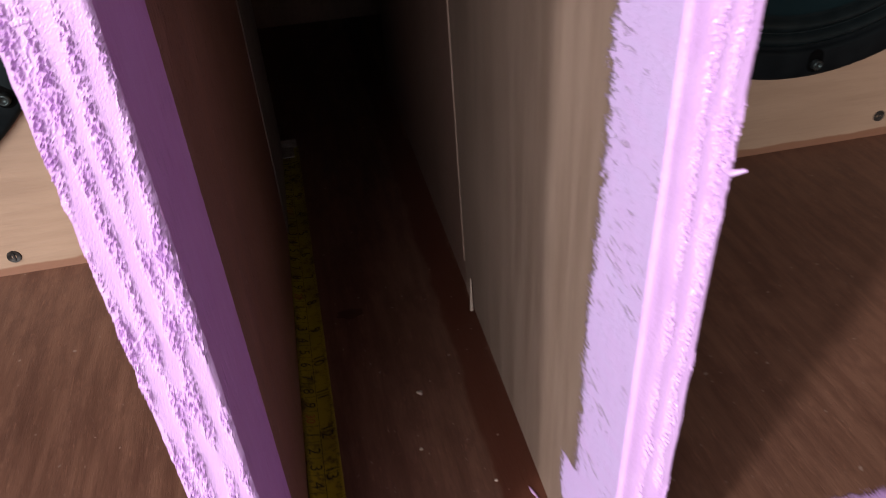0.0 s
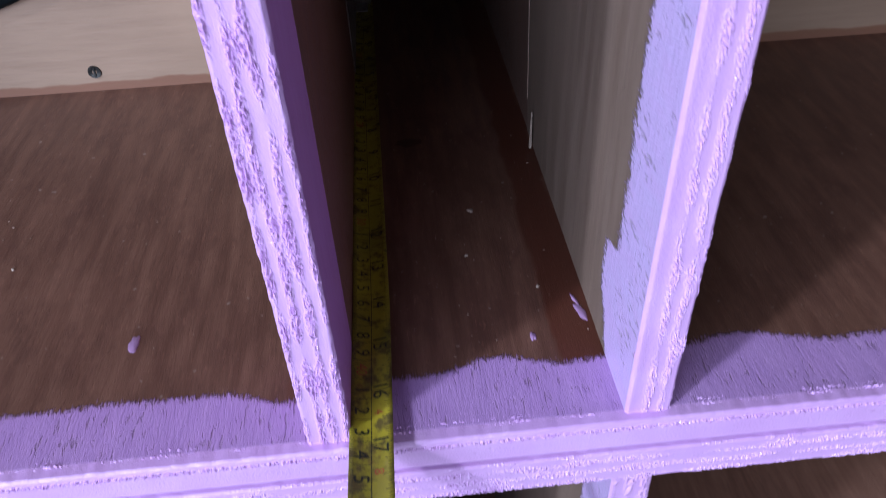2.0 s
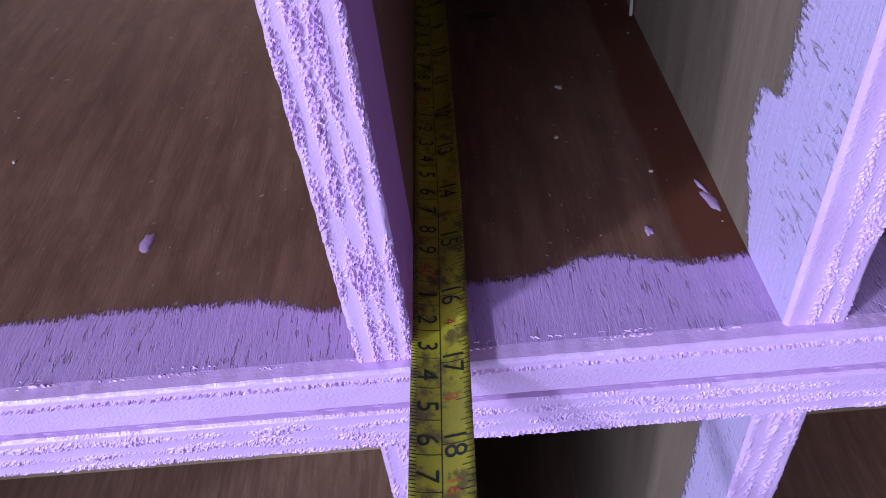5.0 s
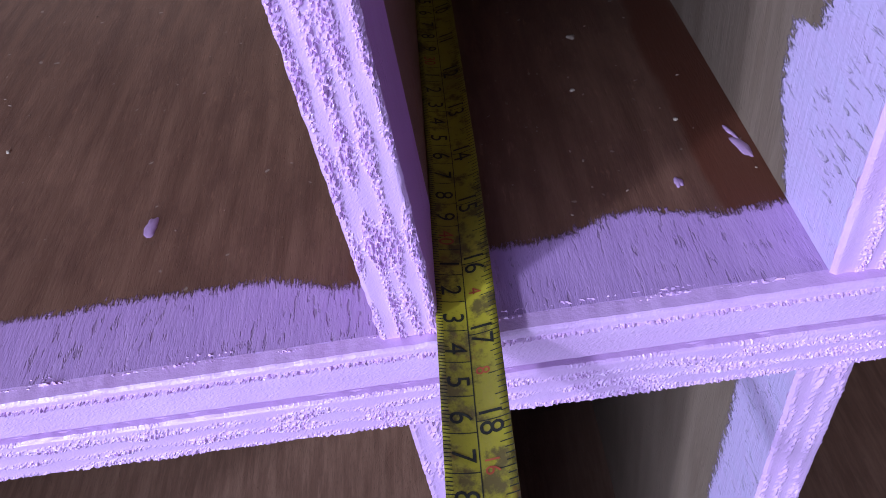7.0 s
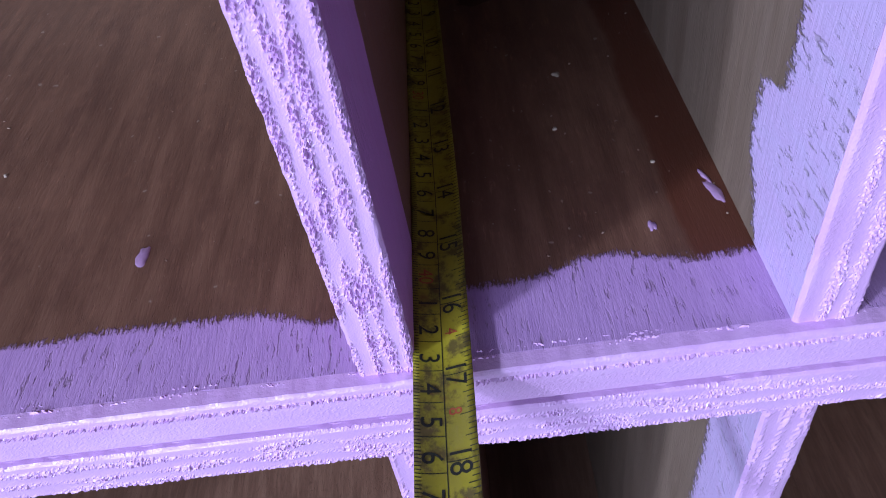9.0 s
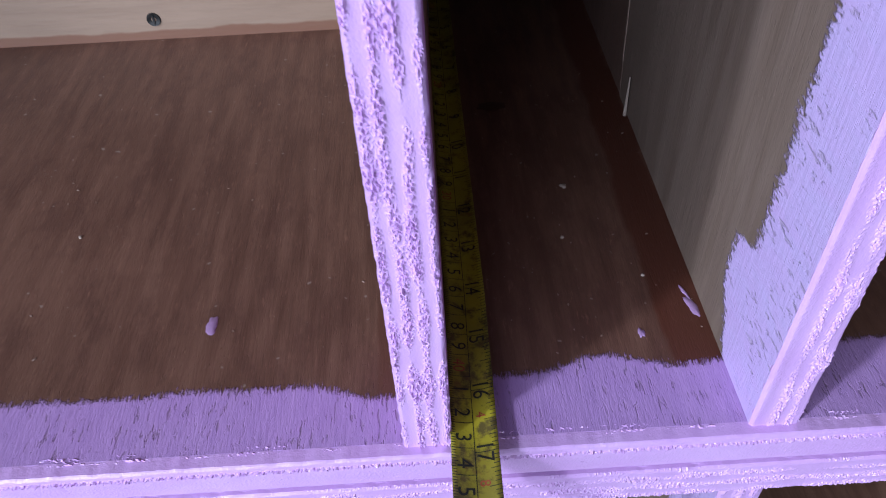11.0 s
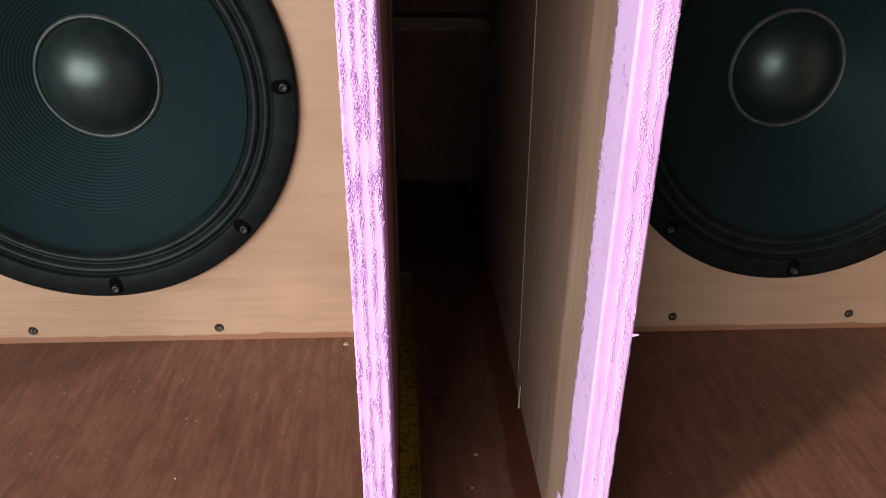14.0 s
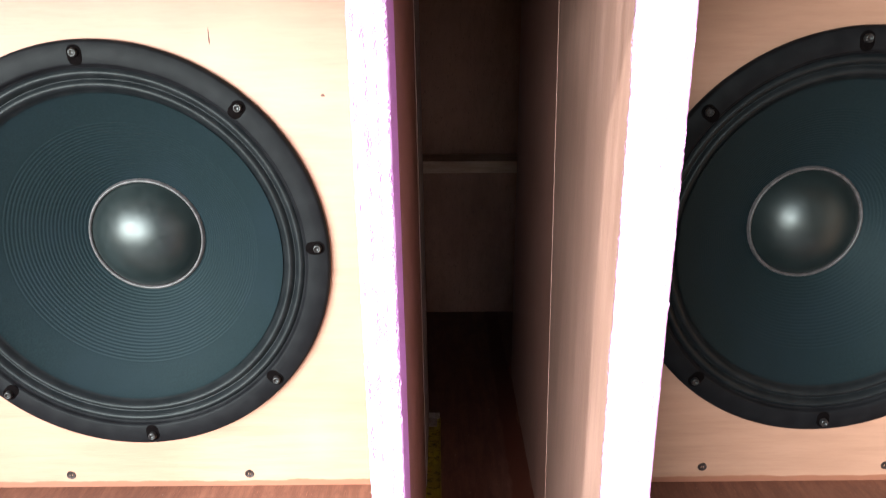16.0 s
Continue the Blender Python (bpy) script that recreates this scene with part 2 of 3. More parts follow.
def tape_material():
    m, nt, p = node_mat("dirty_yellow_blade")
    k = Net(nt)
    pos = k.node("ShaderNodeNewGeometry").outputs["Position"]
    c = k.mix(k.ramp(k.noise(pos, 25, 4), 0.35, 0.7), (0.42, 0.35, 0.016, 1), (0.25, 0.21, 0.018, 1))
    dirt = k.ramp(k.noise(pos, 120, 5, 0.7), 0.48, 0.64)
    c = k.mix(k.math("MULTIPLY", dirt, 0.85), c, (0.08, 0.05, 0.018, 1))
    rust = k.ramp(k.noise(pos, 48, 4, 0.7), 0.60, 0.70)
    c = k.mix(k.math("MULTIPLY", rust, 0.7), c, (0.16, 0.06, 0.018, 1))
    k.put(p.inputs["Base Color"], c)
    k.put(p.inputs["Roughness"], k.math("MULTIPLY_ADD", dirt, 0.3, 0.32))
    k.put(p.inputs["Normal"], k.bump(k.noise(pos, 400, 3), 0.3, 0.0003))
    return m


M_CONE = cone_material()
M_CAP = plain_material("lacquered_cap", (0.006, 0.012, 0.012), (0.009, 0.017, 0.017), 0.38, 40, 0.0, 0.00008, 1500, 0.6)
# Greenish specular tint stands in for the outdoor reflection on these dark parts.
for cool in (M_CAP, M_FRAME, M_SURR, M_RIM, M_BOLT):
    cool.node_tree.nodes["Principled BSDF"].inputs["Specular Tint"].default_value = (0.72, 1.0, 0.95, 1.0)
M_TAPE = tape_material()


# ---- building helpers ----
def part(name, bm, material, parent=None, label="", smooth=False):
    me = bpy.data.meshes.new(name)
    bm.to_mesh(me)
    bm.free()
    if smooth:
        me.polygons.foreach_set("use_smooth", [True] * len(me.polygons))
    me.materials.append(material)
    ob = new(name, me)
    ob.parent = parent
    return tagged(ob, label)


def thing(name, label, category, group="", kind="", at=(0, 0, 0)):
    ob = new(name)
    ob.empty_display_size = 0.05
    ob.location = at
    return tagged(ob, label, category, group, kind)


def lean(me, rise=0.0, turn=0.0):
    """Leans a board's mesh sideways: by rise per metre of height and by turn per metre of depth."""
    for v in me.vertices:
        v.co.x += rise * v.co.z + turn * v.co.y


LEAN_L, TURN_L, TURN_R = -0.0125, 0.007, 0.006


def slant(me, y0, y1, gain=0.10):
    """Leans the upright edges that lie between two depths backwards."""
    for v in me.vertices:
        if y0 < v.co.y < y1:
            v.co.y += gain * v.co.z - 0.020



def box(x0, x1, y0, y1, z0, z1, bevel=0.0006, bm=None):
    bm = bm or bmesh.new()
    got = bmesh.ops.create_cube(bm, size=1.0)["verts"]
    for v in got:
        v.co = Vector((x0 + (v.co.x + 0.5) * (x1 - x0), y0 + (v.co.y + 0.5) * (y1 - y0), z0 + (v.co.z + 0.5) * (z1 - z0)))
    if bevel:
        edges = list({e for v in got for e in v.link_edges})
        bmesh.ops.bevel(bm, geom=edges, offset=bevel, segments=2, affect="EDGES", profile=0.5)
    return bm


def lathe(profile, steps=96):
    """A body turned round the y axis; profile: (radius, y)."""
    bm = bmesh.new()
    rings = []
    for r, y in profile:
        if r < 1e-6:
            rings.append([bm.verts.new((0, y, 0))])
        else:
            rings.append([bm.verts.new((r * math.cos(a), y, r * math.sin(a)))
                          for a in (2 * math.pi * i / steps for i in range(steps))])
    for a, b in zip(rings, rings[1:]):
        for i in range(steps):
            j = (i + 1) % steps
            if len(a) == 1:
                bm.faces.new((a[0], b[i], b[j]))
            elif len(b) == 1:
                bm.faces.new((a[i], b[0], a[j]))
            else:
                bm.faces.new((a[i], b[i], b[j], a[j]))
    bmesh.ops.recalc_face_normals(bm, faces=bm.faces[:])
    return bm


def rough_skin(origin, across, along, out, width, length, amp, plies, crumb, seed, step=0.0009, cells=22, smooth=0.0, bead=0.0, sharp=True, tuck=0.0008):
    """A painted saw-cut plywood edge: ridges along the plies with crumbs of torn grain under the paint."""
    o, u3, l3, n3 = Vector(origin), Vector(across), Vector(along), Vector(out)
    rows = int(length / step) + 1
    verts, faces = [], []
    cols = cells + 3
    for i in range(rows):
        s = length * i / (rows - 1)
        for j in range(cols):
            q = min(max(j - 1, 0), cells) / cells
            u = q * width
            ridge = math.cos(2 * math.pi * plies * (q - 0.08) + 1.1 * noise.noise((s * 22, seed, 0)))
            a = noise.noise((u * 1500, s * 1150, seed))
            b = noise.noise((u * 3000, s * 2600, seed + 9))
            c = noise.noise((u * 170, s * 70, seed + 4))
            env = max(0.0, min(1.0, 0.34 + 0.55 * ridge + 1.5 * c))
            if smooth:
                env *= max(0.10, min(1.0, (q - smooth) / 0.12))
            if bead:
                env = 0.9 if abs(q - bead - 0.03 * c) < 0.045 else 0.05
                ridge *= 0.3
            lump = max(0.0, min(1.0, (a + 0.02) / 0.20))
            lump = lump * lump * (3 - 2 * lump)
            d = amp * (0.10 * ridge + crumb * (env * lump * (1.45 + 1.3 * b) + 0.08 * b + 0.20 * c + 0.05 * env))
            if crumb > 0.45 and a < -0.40 and env > 0.6:
                d -= amp * 0.4
            edge = min(q, 1 - q) * width
            d -= 0.0011 * max(0.0, 1 - edge / 0.0014) ** 2
            side = 0.0
            if j == 0 or j == cols - 1:
                d = -0.006
                side = tuck if j == 0 else -tuck
            wob = 0.00045 * crumb * noise.noise((s * 210, seed + 3 + q * 5, 2)) * (1 if j else 0.3)
            p = o + u3 * (u + side + (wob if edge < 0.0008 else 0)) + l3 * s + n3 * d
            verts.append(p[:])
    for i in range(rows - 1):
        for j in range(cols - 1):
            k0 = i * cols + j
            faces.append((k0, k0 + 1, k0 + cols + 1, k0 + cols))
    me = bpy.data.meshes.new("rough_edge")
    me.from_pydata(verts, [], faces)
    me.polygons.foreach_set("use_smooth", [not sharp] * len(me.polygons))
    me.materials.append(M_PAINT)
    return me


def mesh_part(name, me, parent, label=""):
    ob = new(name, me)
    ob.parent = parent
    return tagged(ob, label)


# ---- room, unseen and added round the cabinets ----
def wall(name, label, *dims):
    return tagged(part(name, box(*dims, bevel=0), M_WALL), label, "wall", kind="structure")


x0, x1, y0, y1, z0, z1 = ROOM
tagged(part("floor", box(x0 - 0.1, x1 + 0.1, y0 - 0.1, y1 + 0.1, z0 - 0.1, z0, 0), M_CONCRETE),
       "unseen grey concrete floor of the room", "floor", kind="structure")
tagged(part("ceiling", box(x0 - 0.1, x1 + 0.1, y0 - 0.1, y1 + 0.1, z1, z1 + 0.1, 0), M_WALL),
       "unseen pale plastered ceiling added to the room", "ceiling", kind="structure")
wall("wall_west", "unseen pale plastered side wall added to the room", x0 - 0.1, x0, y0, y1, z0, z1)
wall("wall_east", "unseen pale plastered side wall added to the room", x1, x1 + 0.1, y0, y1, z0, z1)
wall("wall_north", "unseen pale plastered wall added behind the cabinets", x0 - 0.1, x1 + 0.1, y1, y1 + 0.1, z0, z1)
bm = box(x0 - 0.1, OPEN[0], y0 - 0.1, y0, z0, z1, 0)
box(OPEN[1], x1 + 0.1, y0 - 0.1, y0, z0, z1, 0, bm)
box(OPEN[0], OPEN[1], y0 - 0.1, y0, z0, OPEN[2], 0, bm)
box(OPEN[0], OPEN[1], y0 - 0.1, y0, OPEN[3], z1, 0, bm)
tagged(part("wall_south", bm, M_WALL), "unseen pale plastered wall added with a window opening", "wall", kind="structure")


# ---- cabinets ----
def screw(parent, x, z):
    bm = lathe([(0.0016, 0.0), (0.0042, -0.0006), (0.0046, 0.0004), (0.0046, 0.003)], 16)
    box(-0.0006, 0.0006, -0.0007, 0.0002, -0.0030, 0.0030, 0, bm)
    ob = part("screw", bm, M_HOLE, parent, "dark countersunk screw")
    ob.location = (x, BAFFLE - 0.0002, z)


def baffle(parent, xa, xb, zb, cx=None, cz=None):
    """Baffle board; with a round cut-out where a woofer sits."""
    if cx is None:
        return part("baffle", box(xa, xb, BAFFLE, BAFFLE + PLY, zb, zb + HIGH), M_BAFFLE, parent, "pale maple plywood baffle")
    bm = bmesh.new()
    n = 96
    for yy in (BAFFLE, BAFFLE + PLY):
        inner, outer = [], []
        for i in range(n):
            a = 2 * math.pi * i / n
            c, s = math.cos(a), math.sin(a)
            inner.append(bm.verts.new((cx + 0.176 * c, yy, cz + 0.176 * s)))
            k = min((xb - cx if c > 0 else cx - xa) / max(abs(c), 1e-9), (zb + HIGH - cz if s > 0 else cz - zb) / max(abs(s), 1e-9))
            outer.append(bm.verts.new((cx + k * c, yy, cz + k * s)))
        for i in range(n):
            j = (i + 1) % n
            bm.faces.new((inner[i], inner[j], outer[j], outer[i]))
        for zz, xx in ((zb, xa), (zb, xb), (zb + HIGH, xa), (zb + HIGH, xb)):
            near = sorted(outer, key=lambda v: (v.co.x - xx) ** 2 + (v.co.z - zz) ** 2)[:2]
            corner = bm.verts.new((xx, yy, zz))
            if min((v.co - corner.co).length for v in near) > 1e-5:
                bm.faces.new((near[0], near[1], corner))
    bmesh.ops.recalc_face_normals(bm, faces=bm.faces[:])
    return part("baffle", bm, M_BAFFLE, parent, "pale maple plywood baffle")


upper = thing("speaker_cabinet", "open plywood loudspeaker cabinet with lilac-painted front edges", "cabinet", "stacked cabinets")
lower = thing("speaker_cabinet", "plywood loudspeaker cabinet underneath with lilac-painted front edges", "cabinet", "stacked cabinets")

WCX, WCZ, WRX = -0.2600, 0.2380, 0.372

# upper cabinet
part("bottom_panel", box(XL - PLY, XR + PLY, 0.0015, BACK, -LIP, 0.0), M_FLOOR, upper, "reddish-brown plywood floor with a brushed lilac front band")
mesh_part("front_edge", rough_skin((XL - PLY, -0.0040, -LIP), (0, 0, 1), (1, 0, 0), (0, -1, 0), LIP, XR - XL + 2 * PLY,
                                   0.00085, 2, 0.80, 21, 0.0005, 44, 0.0, 0.78, tuck=0.0), upper, "smooth filled and painted plywood edge")
mesh_part("paint_ridge", rough_skin((XL, 0.0002, -0.0003), (0, 1, 0), (1, 0, 0), (0, 0, 1), 0.0042, XR - XL, 0.00075, 1, 0.75, 51, 0.0006, 14),
          upper, "bristly ridge of lilac paint along the lip")
part("top_panel", box(XL - PLY, XR + PLY, 0, BACK, HIGH, HIGH + PLY), M_CASE, upper)
part("side_panel", box(XL - PLY, XL, 0, BACK, 0, HIGH), M_CASE, upper)
part("side_panel", box(XR, XR + PLY, 0, BACK, 0, HIGH), M_CASE, upper)
part("back_panel", box(XL - PLY, XR + PLY, BACK, BACK + PLY, -PLY, HIGH + PLY), M_CASE, upper)
div_l = part("divider", box(LX0 + 0.0002, LX1, 0.0010, 0.43, 0, HIGH, 0.0004), M_LEFT, upper, "red-brown plywood divider with a crisp painted band tinted for shade")
lean(div_l.data, LEAN_L, TURN_L)
strip = part("bare_strip", box(LX1 - 0.002, LX1 + 0.0008, 0.300, 0.4296, 0.001, HIGH, 0.0003), M_GREYPLY, div_l, "grey unstained strip at the rear")
lean(strip.data, LEAN_L, TURN_L)
edge = rough_skin((LX0, 0.0, 0.0), (1, 0, 0), (0, 0, 1), (0, -1, 0), LX1 - LX0, HIGH, 0.00062, 3.5, 1.0, 3, 0.00034, 52)
lean(edge, LEAN_L)
mesh_part("front_edge", edge, div_l, "coarse torn plywood edge under lilac paint")
div_r = part("divider", box(SLOT, RX1 - 0.0002, 0.0010, 0.232, 0, HIGH, 0.0004), M_RIGHT, upper, "pale plywood divider with a ragged brushed band")
lean(div_r.data, 0, TURN_R)
slant(div_r.data, 0.2, 0.3)
mesh_part("front_edge", rough_skin((SLOT, 0.0, 0.0), (1, 0, 0), (0, 0, 1), (0, -1, 0), RX1 - SLOT, HIGH, 0.00072, 3, 0.60, 8, 0.00042, 44, 0.30),
          div_r, "ridged plywood edge under lilac paint")
rear = part("rear_divider", box(SLOT + 0.0004, RX1 - 0.0004, 0.234, DIV_END, 0, HIGH, 0.0004), M_REAR, upper, "darker rear board of the slot")
lean(rear.data, 0, TURN_R)
slant(rear.data, 0.2, 0.3)
glue = part("glue_line", box(SLOT - 0.0005, SLOT + 0.004, 0.2318, 0.2342, 0.02, HIGH, 0.0003), M_GLUE, upper, "pale line of dried glue")
lean(glue.data, 0, TURN_R)
slant(glue.data, 0.2, 0.3)
b_l = baffle(upper, XL, LX0 + 0.005, 0.0, WCX, WCZ)
b_r = baffle(upper, RX1, XR, 0.0, WRX, WCZ + 0.0085)
for x in (-0.490, -0.339, -0.166):
    screw(b_l, x, 0.0135)
for x in (0.276, 0.456):
    screw(b_r, x, 0.0170)
part("corner_batten", box(LX0 - 0.016, LX0 + 0.004, BAFFLE - 0.006, BAFFLE, 0.004, HIGH, 0.0015), M_STRIP, upper, "yellowish glued corner strip")
part("brace", box(XL, XR, BACK - 0.05, BACK, 0.2265, 0.2430), M_PLYEDGE, upper, "raw plywood brace across the back")

# lower cabinet
z_t = LOW_TOP
z_b = z_t - PLY - HIGH
part("top_panel", box(XL - PLY, XR + PLY, -0.0035, BACK, z_t - PLY, z_t), M_PAINT, lower, "painted plywood top panel")
mesh_part("front_edge", rough_skin((XL - PLY, -0.0055, z_t - PLY), (0, 0, 1), (1, 0, 0), (0, -1, 0), PLY, XR - XL + 2 * PLY,
                                   0.00052, 3, 0.75, 33, 0.0005, 34, tuck=0.0), lower, "ridged plywood edge under lilac paint")
part("bottom_panel", box(XL - PLY, XR + PLY, 0, BACK, z_b - PLY, z_b), M_LOWFLOOR, lower)
part("side_panel", box(XL - PLY, XL, 0, BACK, z_b, z_t - PLY), M_CASE, lower)
part("side_panel", box(XR, XR + PLY, 0, BACK, z_b, z_t - PLY), M_CASE, lower)
part("back_panel", box(XL - PLY, XR + PLY, BACK, BACK + PLY, z_b - PLY, z_t), M_CASE, lower)
low_l = part("divider", box(LX0 + 0.0002, LX1, 0.0010, DIV_END, z_b, z_t - PLY, 0.0004), M_LEFT, lower)
mesh_part("front_edge", rough_skin((LX0, 0.0, z_b), (1, 0, 0), (0, 0, 1), (0, -1, 0), LX1 - LX0, HIGH, 0.0006, 3, 0.8, 13, 0.0012, 20), low_l)
low_r = part("divider", box(SLOT, RX1 - 0.0002, 0.0010, DIV_END, z_b, z_t - PLY, 0.0004), M_RIGHT, lower)
mesh_part("front_edge", rough_skin((SLOT, 0.0, z_b), (1, 0, 0), (0, 0, 1), (0, -1, 0), RX1 - SLOT, HIGH, 0.0006, 3, 0.6, 17, 0.0012, 20), low_r)
baffle(lower, XL, LX0, z_b)
baffle(lower, RX1, XR, z_b)


# ---- woofers ----
def woofer(cx, cz):
    w = thing("woofer", "black fifteen-inch woofer with ribbed paper cone bolted to the baffle", "loudspeaker", "woofers", at=(cx, BAFFLE, cz))
    ring = [(0.172, 0.004), (0.1925, 0.0), (0.1930, -0.004), (0.1922, -0.0072), (0.190, -0.0085), (0.181, -0.0090), (0.174, -0.0090),
            (0.1722, -0.0084), (0.1712, -0.0064), (0.1700, -0.0040), (0.1690, -0.004), (0.1690, 0.006)]
    part("frame", lathe(ring, 144), M_FRAME, w, "black cast frame ring", True)
    roll = [(0.1705, -0.004)]
    for i in range(33):
        q = i / 32
        roll.append((0.170 - 0.020 * q, -0.0025 - 0.0048 * abs(math.sin(2 * math.pi * q)) + 0.004 * q))
    roll.append((0.147, 0.004))
    part("surround", lathe(roll, 144), M_SURR, w, "black double-roll cloth surround", True)
    cone = []
    for i in range(150):
        q = i / 149
        r = 0.148 - 0.094 * q
        y = 0.0015 + 0.068 * q ** 0.92
        rib = 0.00018 * math.sin(q * 2 * math.pi * 34) if 0.30 < q < 0.97 else 0.0
        cone.append((r, y + rib))
    part("cone", lathe(cone, 144), M_CONE, w, "dark blue-grey ribbed paper cone", True)
    rim = [(0.0580, 0.0670), (0.0568, 0.0635), (0.0552, 0.0630), (0.0542, 0.0645), (0.0538, 0.070)]
    part("glue_ring", lathe(rim, 96), M_RIM, w, "grey glue ring round the cap", True)
    cap = []
    for i in range(25):
        a = radians(62) * (1 - i / 24)
        cap.append((0.0540 * math.sin(a) / math.sin(radians(62)), 0.0660 - 0.0300 * (math.cos(a) - math.cos(radians(62))) / (1 - math.cos(radians(62)))))
    part("dust_cap", lathe(cap, 96), M_CAP, w, "glossy black dust cap", True)
    for i in range(8):
        a = math.pi / 4 * i + 0.055
        x, z = 0.1825 * math.cos(a), 0.1825 * math.sin(a)
        bm = lathe([(0.0, -0.0122), (0.0018, -0.0122), (0.0020, -0.0132), (0.0030, -0.0135), (0.0036, -0.0125), (0.0037, -0.0092)], 16)
        b = part("bolt", bm, M_BOLT, w, "dark steel bolt head", True)
        b.location = (x, 0, z)
        # Flat black disc on the ring paints the shade of a bolt notch.
        bm = lathe([(0.0, -0.00925), (0.0058, -0.00925), (0.0064, -0.0089)], 24)
        for v in bm.verts:
            if v.co.x < 0:
                v.co.x -= 0.0045
        rec = part("bolt_recess_shade", bm, M_RECESS_SHADE, w, "flat black disc painting the shade of the bolt notch", True)
        rec.location = (x, 0, z)
        rec.rotation_euler.y = -a
    w.scale = (0.958, 0.958, 0.958)
    return w


woofer(WCX, WCZ)
woofer(WRX, WCZ + 0.0085)

# ---- tape measure ----
HOOK_Y = 0.425


def blade_point(s, u):
    """s metres from the hook, u metres across the blade."""
    y = HOOK_Y - s
    x = 0.0128 - 0.02 * max(0.0, s - 0.36)
    z = 0.0022 + 0.0036 * max(0.0, min(1.0, (s - 0.10) / 0.33)) ** 1.5
    if s > 0.45:
        z += 0.10 * (s - 0.45) ** 2
    return Vector((x + u, y, z + 30.0 * u * u - 0.0006))


tape = thing("tape_measure", "dirty yellow steel tape lying through the slot", "tape measure", at=(0, 0, 0))
bm = bmesh.new()
HALF, LEN = 0.0080, 0.56
rows = []
for i in range(113):
    s = LEN * i / 112
    top = [bm.verts.new(blade_point(s, HALF * (j / 4 - 1))) for j in range(9)]
    low = [bm.verts.new(v.co - Vector((0, 0, 0.0003))) for v in top]
    rows.append(top + low[::-1])
for a, b in zip(rows, rows[1:]):
    for i in range(18):
        j = (i + 1) % 18
        bm.faces.new((a[i], a[j], b[j], b[i]))
bmesh.ops.recalc_face_normals(bm, faces=bm.faces[:])
part("blade", bm, M_TAPE, tape, "dirty yellow blade", True)
bm = box(0.0030, 0.0200, HOOK_Y - 0.001, HOOK_Y + 0.0008, 0.0003, 0.010, 0.0003)
box(0.0060, 0.0170, HOOK_Y - 0.018, HOOK_Y, 0.0026, 0.0036, 0.0003, bm)
part("hook", bm, M_HOOK, tape, "worn steel end hook")

ticks = {"k": bmesh.new()}


def mark(s0, s1, u0, u1):
    vs = []
    for s, u in ((s0, u0), (s0, u1), (s1, u1), (s1, u0)):
        vs.append(ticks["k"].verts.new(blade_point(s, u) + Vector((0, 0, 0.00012))))
    ticks["k"].faces.new(vs)


for mm in range(2, 540):
    long_cm = mm % 10 == 0
    reach = 0.0078 if long_cm else (0.0026 if mm % 5 == 0 else 0.0016)
    for q in range(4 if long_cm else 1):
        a0 = -0.0079 + reach * q / (4 if long_cm else 1)
        a1 = -0.0079 + reach * (q + 1) / (4 if long_cm else 1)
        mark(mm / 1000 - 0.00013, mm / 1000 + 0.00013, a0, a1)
for n in range(1, 21 * 16):
    s = n * 0.0254 / 16
    reach = 0.0079 if n % 16 == 0 else (0.0040 if n % 8 == 0 else (0.0030 if n % 4 == 0 else 0.0020))
    for q in range(4):
        mark(s - 0.00014, s + 0.00014, 0.0079 - reach * (q + 1) / 4, 0.0079 - reach * q / 4)
for i in range(108):
    mark(0.005 * i, 0.005 * (i + 1), -0.00022, 0.00002)
tagged(part("scale_print", ticks["k"], M_INK, tape, "fine black scale lines"), kind="stuff")


def numeral(text, s, u, size, material):
    cu = bpy.data.curves.new("numeral", "FONT")
    cu.body, cu.size, cu.align_x, cu.resolution_u = text, size, "CENTER", 3
    tmp = bpy.data.objects.new("numeral", cu)
    scene.collection.objects.link(tmp)
    me = bpy.data.meshes.new_from_object(tmp.evaluated_get(bpy.context.evaluated_depsgraph_get()))
    bpy.data.objects.remove(tmp)
    me.name = "numeral"
    for v in me.vertices:
        v.co = blade_point(s + v.co.x, u + v.co.y) + Vector((0, 0, 0.00016))
    me.materials.clear()
    me.materials.append(material)
    mesh_part("numeral", me, tape)


for cm in range(1, 53):
    if cm % 10:
        numeral(str(cm % 10), cm / 100 - 0.0042, -0.0062, 0.0078, M_INK)
    else:
        numeral(str(cm), cm / 100 - 0.0050, -0.0060, 0.0062, M_RED)
for inch in range(1, 21):
    numeral(str(inch), inch * 0.0254, 0.0006, 0.0082, M_INK)
for s, text in ((16.42, "4"), (17.45, "8"), (18.45, "16")):
    numeral(text, s * 0.0254, 0.0010, 0.0050, M_RED)


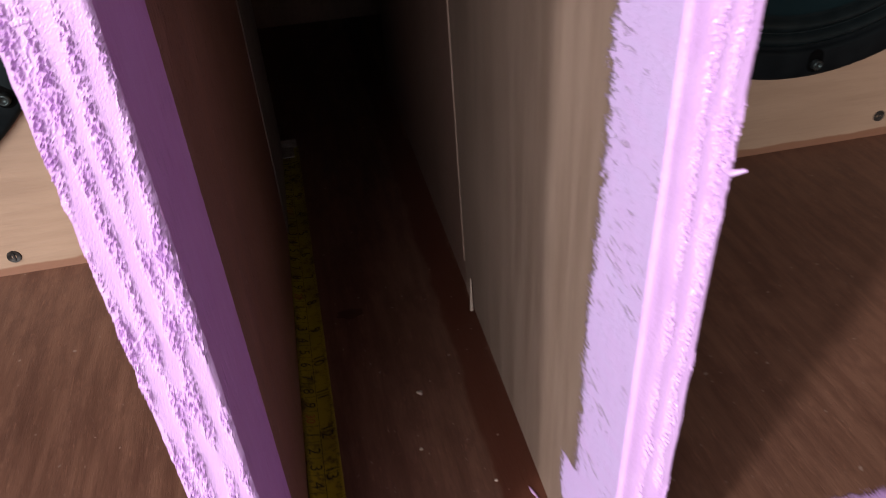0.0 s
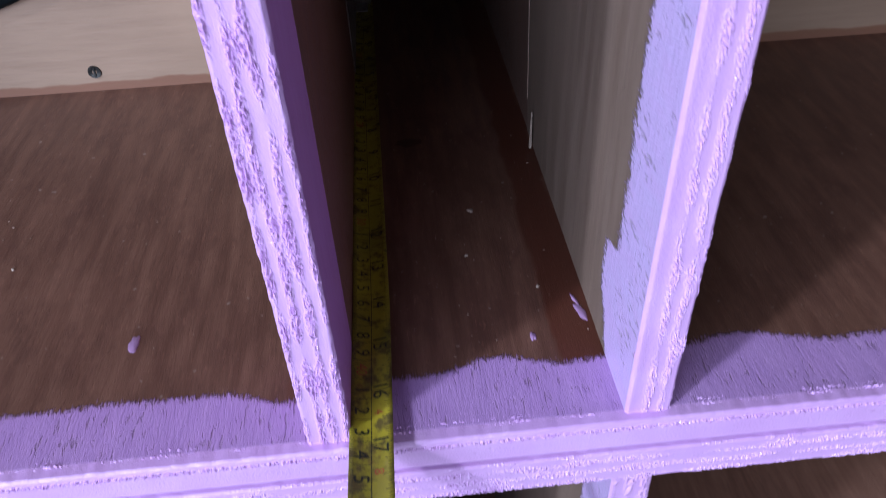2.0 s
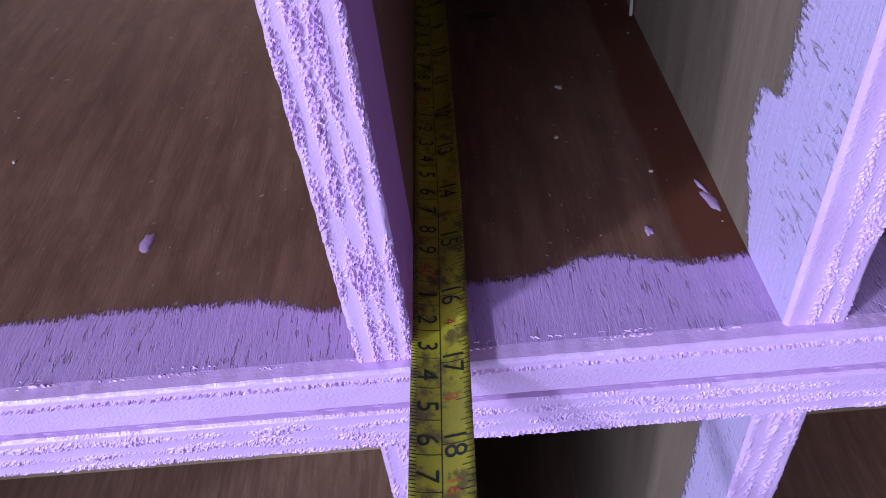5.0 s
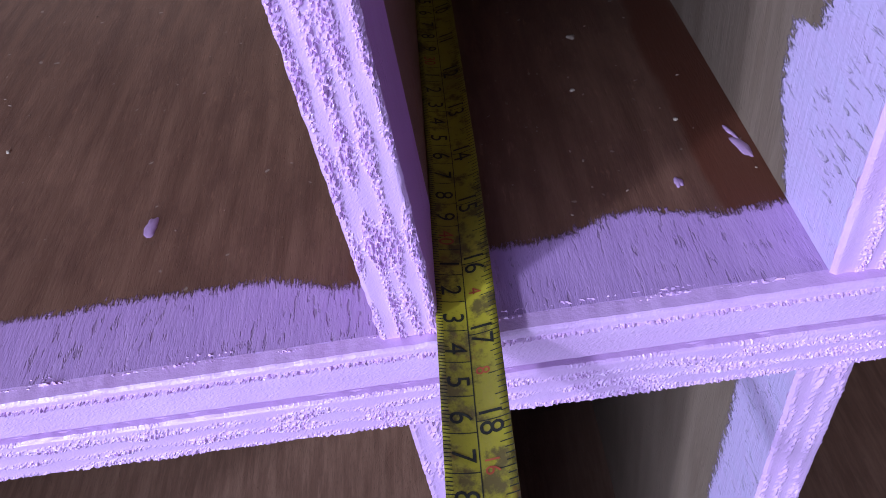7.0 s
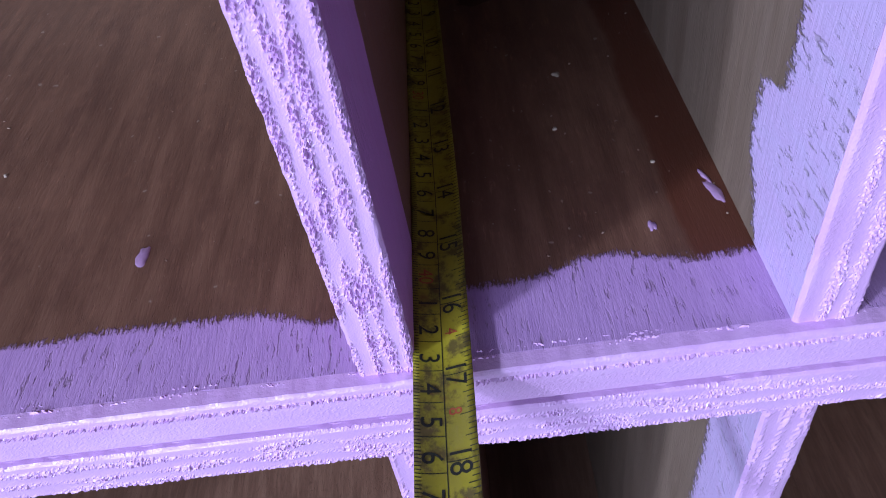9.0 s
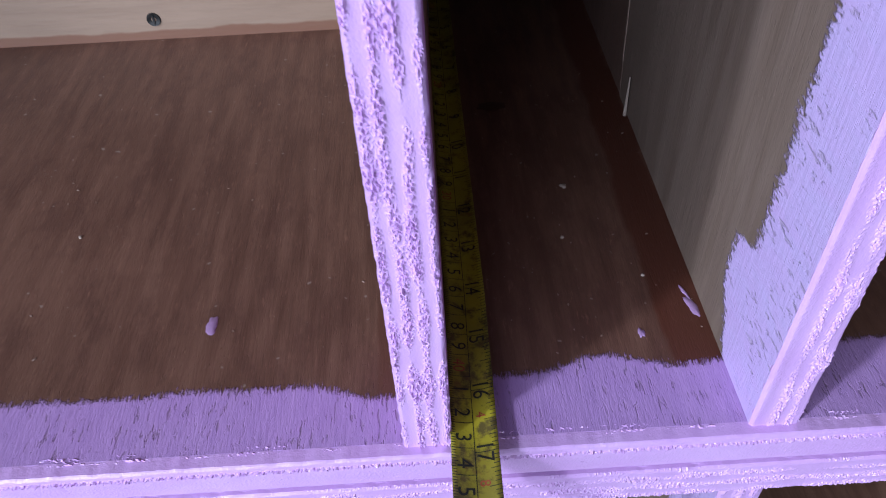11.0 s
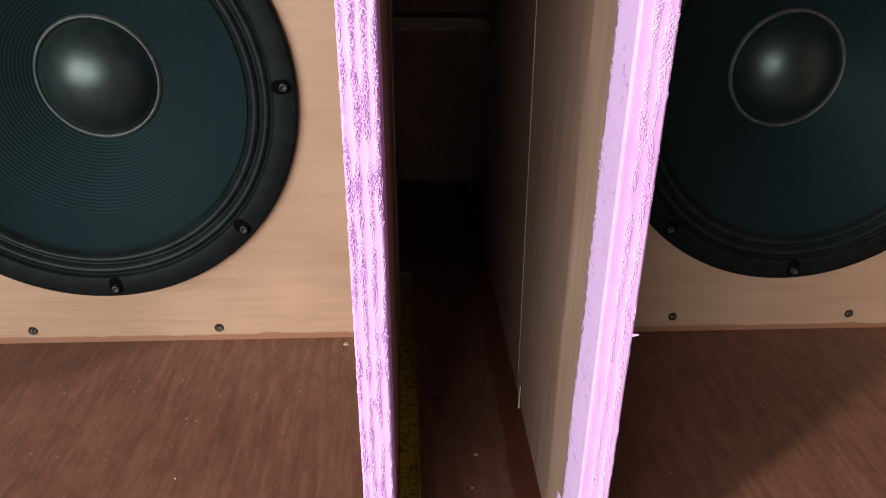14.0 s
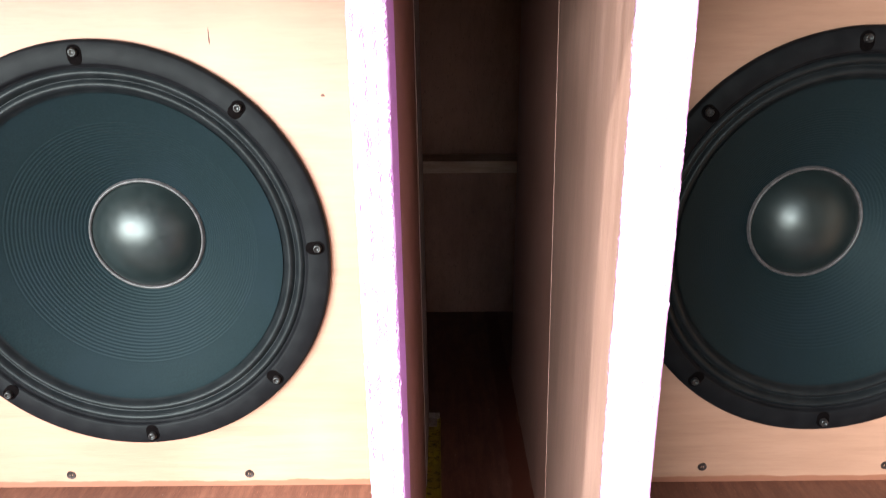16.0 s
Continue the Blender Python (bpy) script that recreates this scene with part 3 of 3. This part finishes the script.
# ---- drips, splinters and small marks ----
def blob(name, x, y, rx, ry, material, parent, label, seed, tilt=0.0, z=0.0):
    bm = bmesh.new()
    n = 22
    mid = bm.verts.new((0, 0, 0.0006))
    rim_in, rim_out = [], []
    for i in range(n):
        a = 2 * math.pi * i / n
        k = 1 + 0.55 * noise.noise((math.cos(a) * 1.6, math.sin(a) * 1.6, seed))
        px, py = rx * k * math.cos(a), ry * k * math.sin(a)
        px, py = px * math.cos(tilt) - py * math.sin(tilt), px * math.sin(tilt) + py * math.cos(tilt)
        rim_in.append(bm.verts.new((0.8 * px, 0.8 * py, 0.0005)))
        rim_out.append(bm.verts.new((px, py, 0.0)))
    for i in range(n):
        j = (i + 1) % n
        bm.faces.new((mid, rim_in[i], rim_in[j]))
        bm.faces.new((rim_in[i], rim_out[i], rim_out[j], rim_in[j]))
    ob = part(name, bm, material, parent, label, True)
    ob.location = (x, y, z)
    return ob


def splinter(name, p, q, r, parent, label):
    p, q = Vector(p), Vector(q)
    bm = bmesh.new()
    got = bmesh.ops.create_cone(bm, cap_ends=True, segments=7, radius1=r, radius2=r * 0.35, depth=(q - p).length)["verts"]
    m = Matrix.Translation((p + q) / 2) @ (q - p).to_track_quat("Z", "Y").to_matrix().to_4x4()
    bmesh.ops.transform(bm, matrix=m, verts=got)
    return part(name, bm, M_SPLINTER, parent, label)


blob("paint_drip", -0.0895, 0.061, 0.0023, 0.0050, M_DRIP, upper, "small lilac paint drip on the floor", 1)
blob("paint_drip", 0.1035, 0.0560, 0.0020, 0.0052, M_DRIP, upper, "lilac paint drip on the floor", 5, 0.25)
blob("paint_drip", 0.1025, 0.0640, 0.0008, 0.0040, M_DRIP, upper, "lilac paint drip on the floor", 6, 0.3)
blob("paint_drip", 0.080, 0.044, 0.0012, 0.0024, M_DRIP, upper, "small lilac paint drip on the floor", 9)
for x, y, r in ((0.065, 0.137, 0.0016), (0.0585, 0.101, 0.0009), (-0.045, 0.296, 0.0030), (0.088, 0.075, 0.0008), (-0.16, 0.12, 0.001)):
    blob("speck", x, y, r, r, M_SPLINTER, upper, "pale speck of dust", int(1000 * y))
rng = random.Random(7)
bm = bmesh.new()
for i in range(70):
    x = rng.uniform(0.025, 0.106) if i < 40 else rng.uniform(-0.30, -0.02)
    y, r = rng.uniform(0.036, 0.24), rng.uniform(0.0002, 0.00045)
    m = Matrix.Translation((x, y, 0.0002)) @ Matrix.Rotation(rng.uniform(0, 3), 4, "Z") @ Matrix.Diagonal((r, r * rng.uniform(1, 3), r * 0.6, 1))
    bmesh.ops.create_icosphere(bm, subdivisions=1, radius=1.0, matrix=m)
tagged(part("sawdust", bm, M_GLUE, None, "pale specks of sawdust on the floor", True), "pale specks of sawdust on the cabinet floor", "sawdust", kind="stuff")
splinter("splinter", (SLOT - 0.0010, 0.1900, 0.002), (SLOT - 0.0006, 0.1915, 0.024), 0.0010, upper, "pale wood splinter in the joint")
chip = splinter("splinter", (RX1 - 0.001, 0.002, 0.194), (RX1 + 0.0024, -0.001, 0.1962), 0.0011, upper, "painted splinter on the divider's edge")
chip.data.materials.clear()
chip.data.materials.append(M_PAINT)
blob("knot", 0.037, 0.209, 0.0075, 0.0042, M_KNOT, upper, "dark knot in the floor", 12).scale.z = 0.2
for x, z, rx, rz in ((-0.075, 0.377, 0.0016, 0.0013), (-0.164, 0.424, 0.0005, 0.0065)):
    k = blob("knot", x, BAFFLE, rx, rz, M_KNOT, b_l, "small dark mark in the veneer", 17, 0.0, z)
    k.rotation_euler = (radians(90), 0, 0)
    k.scale.z = 0.5
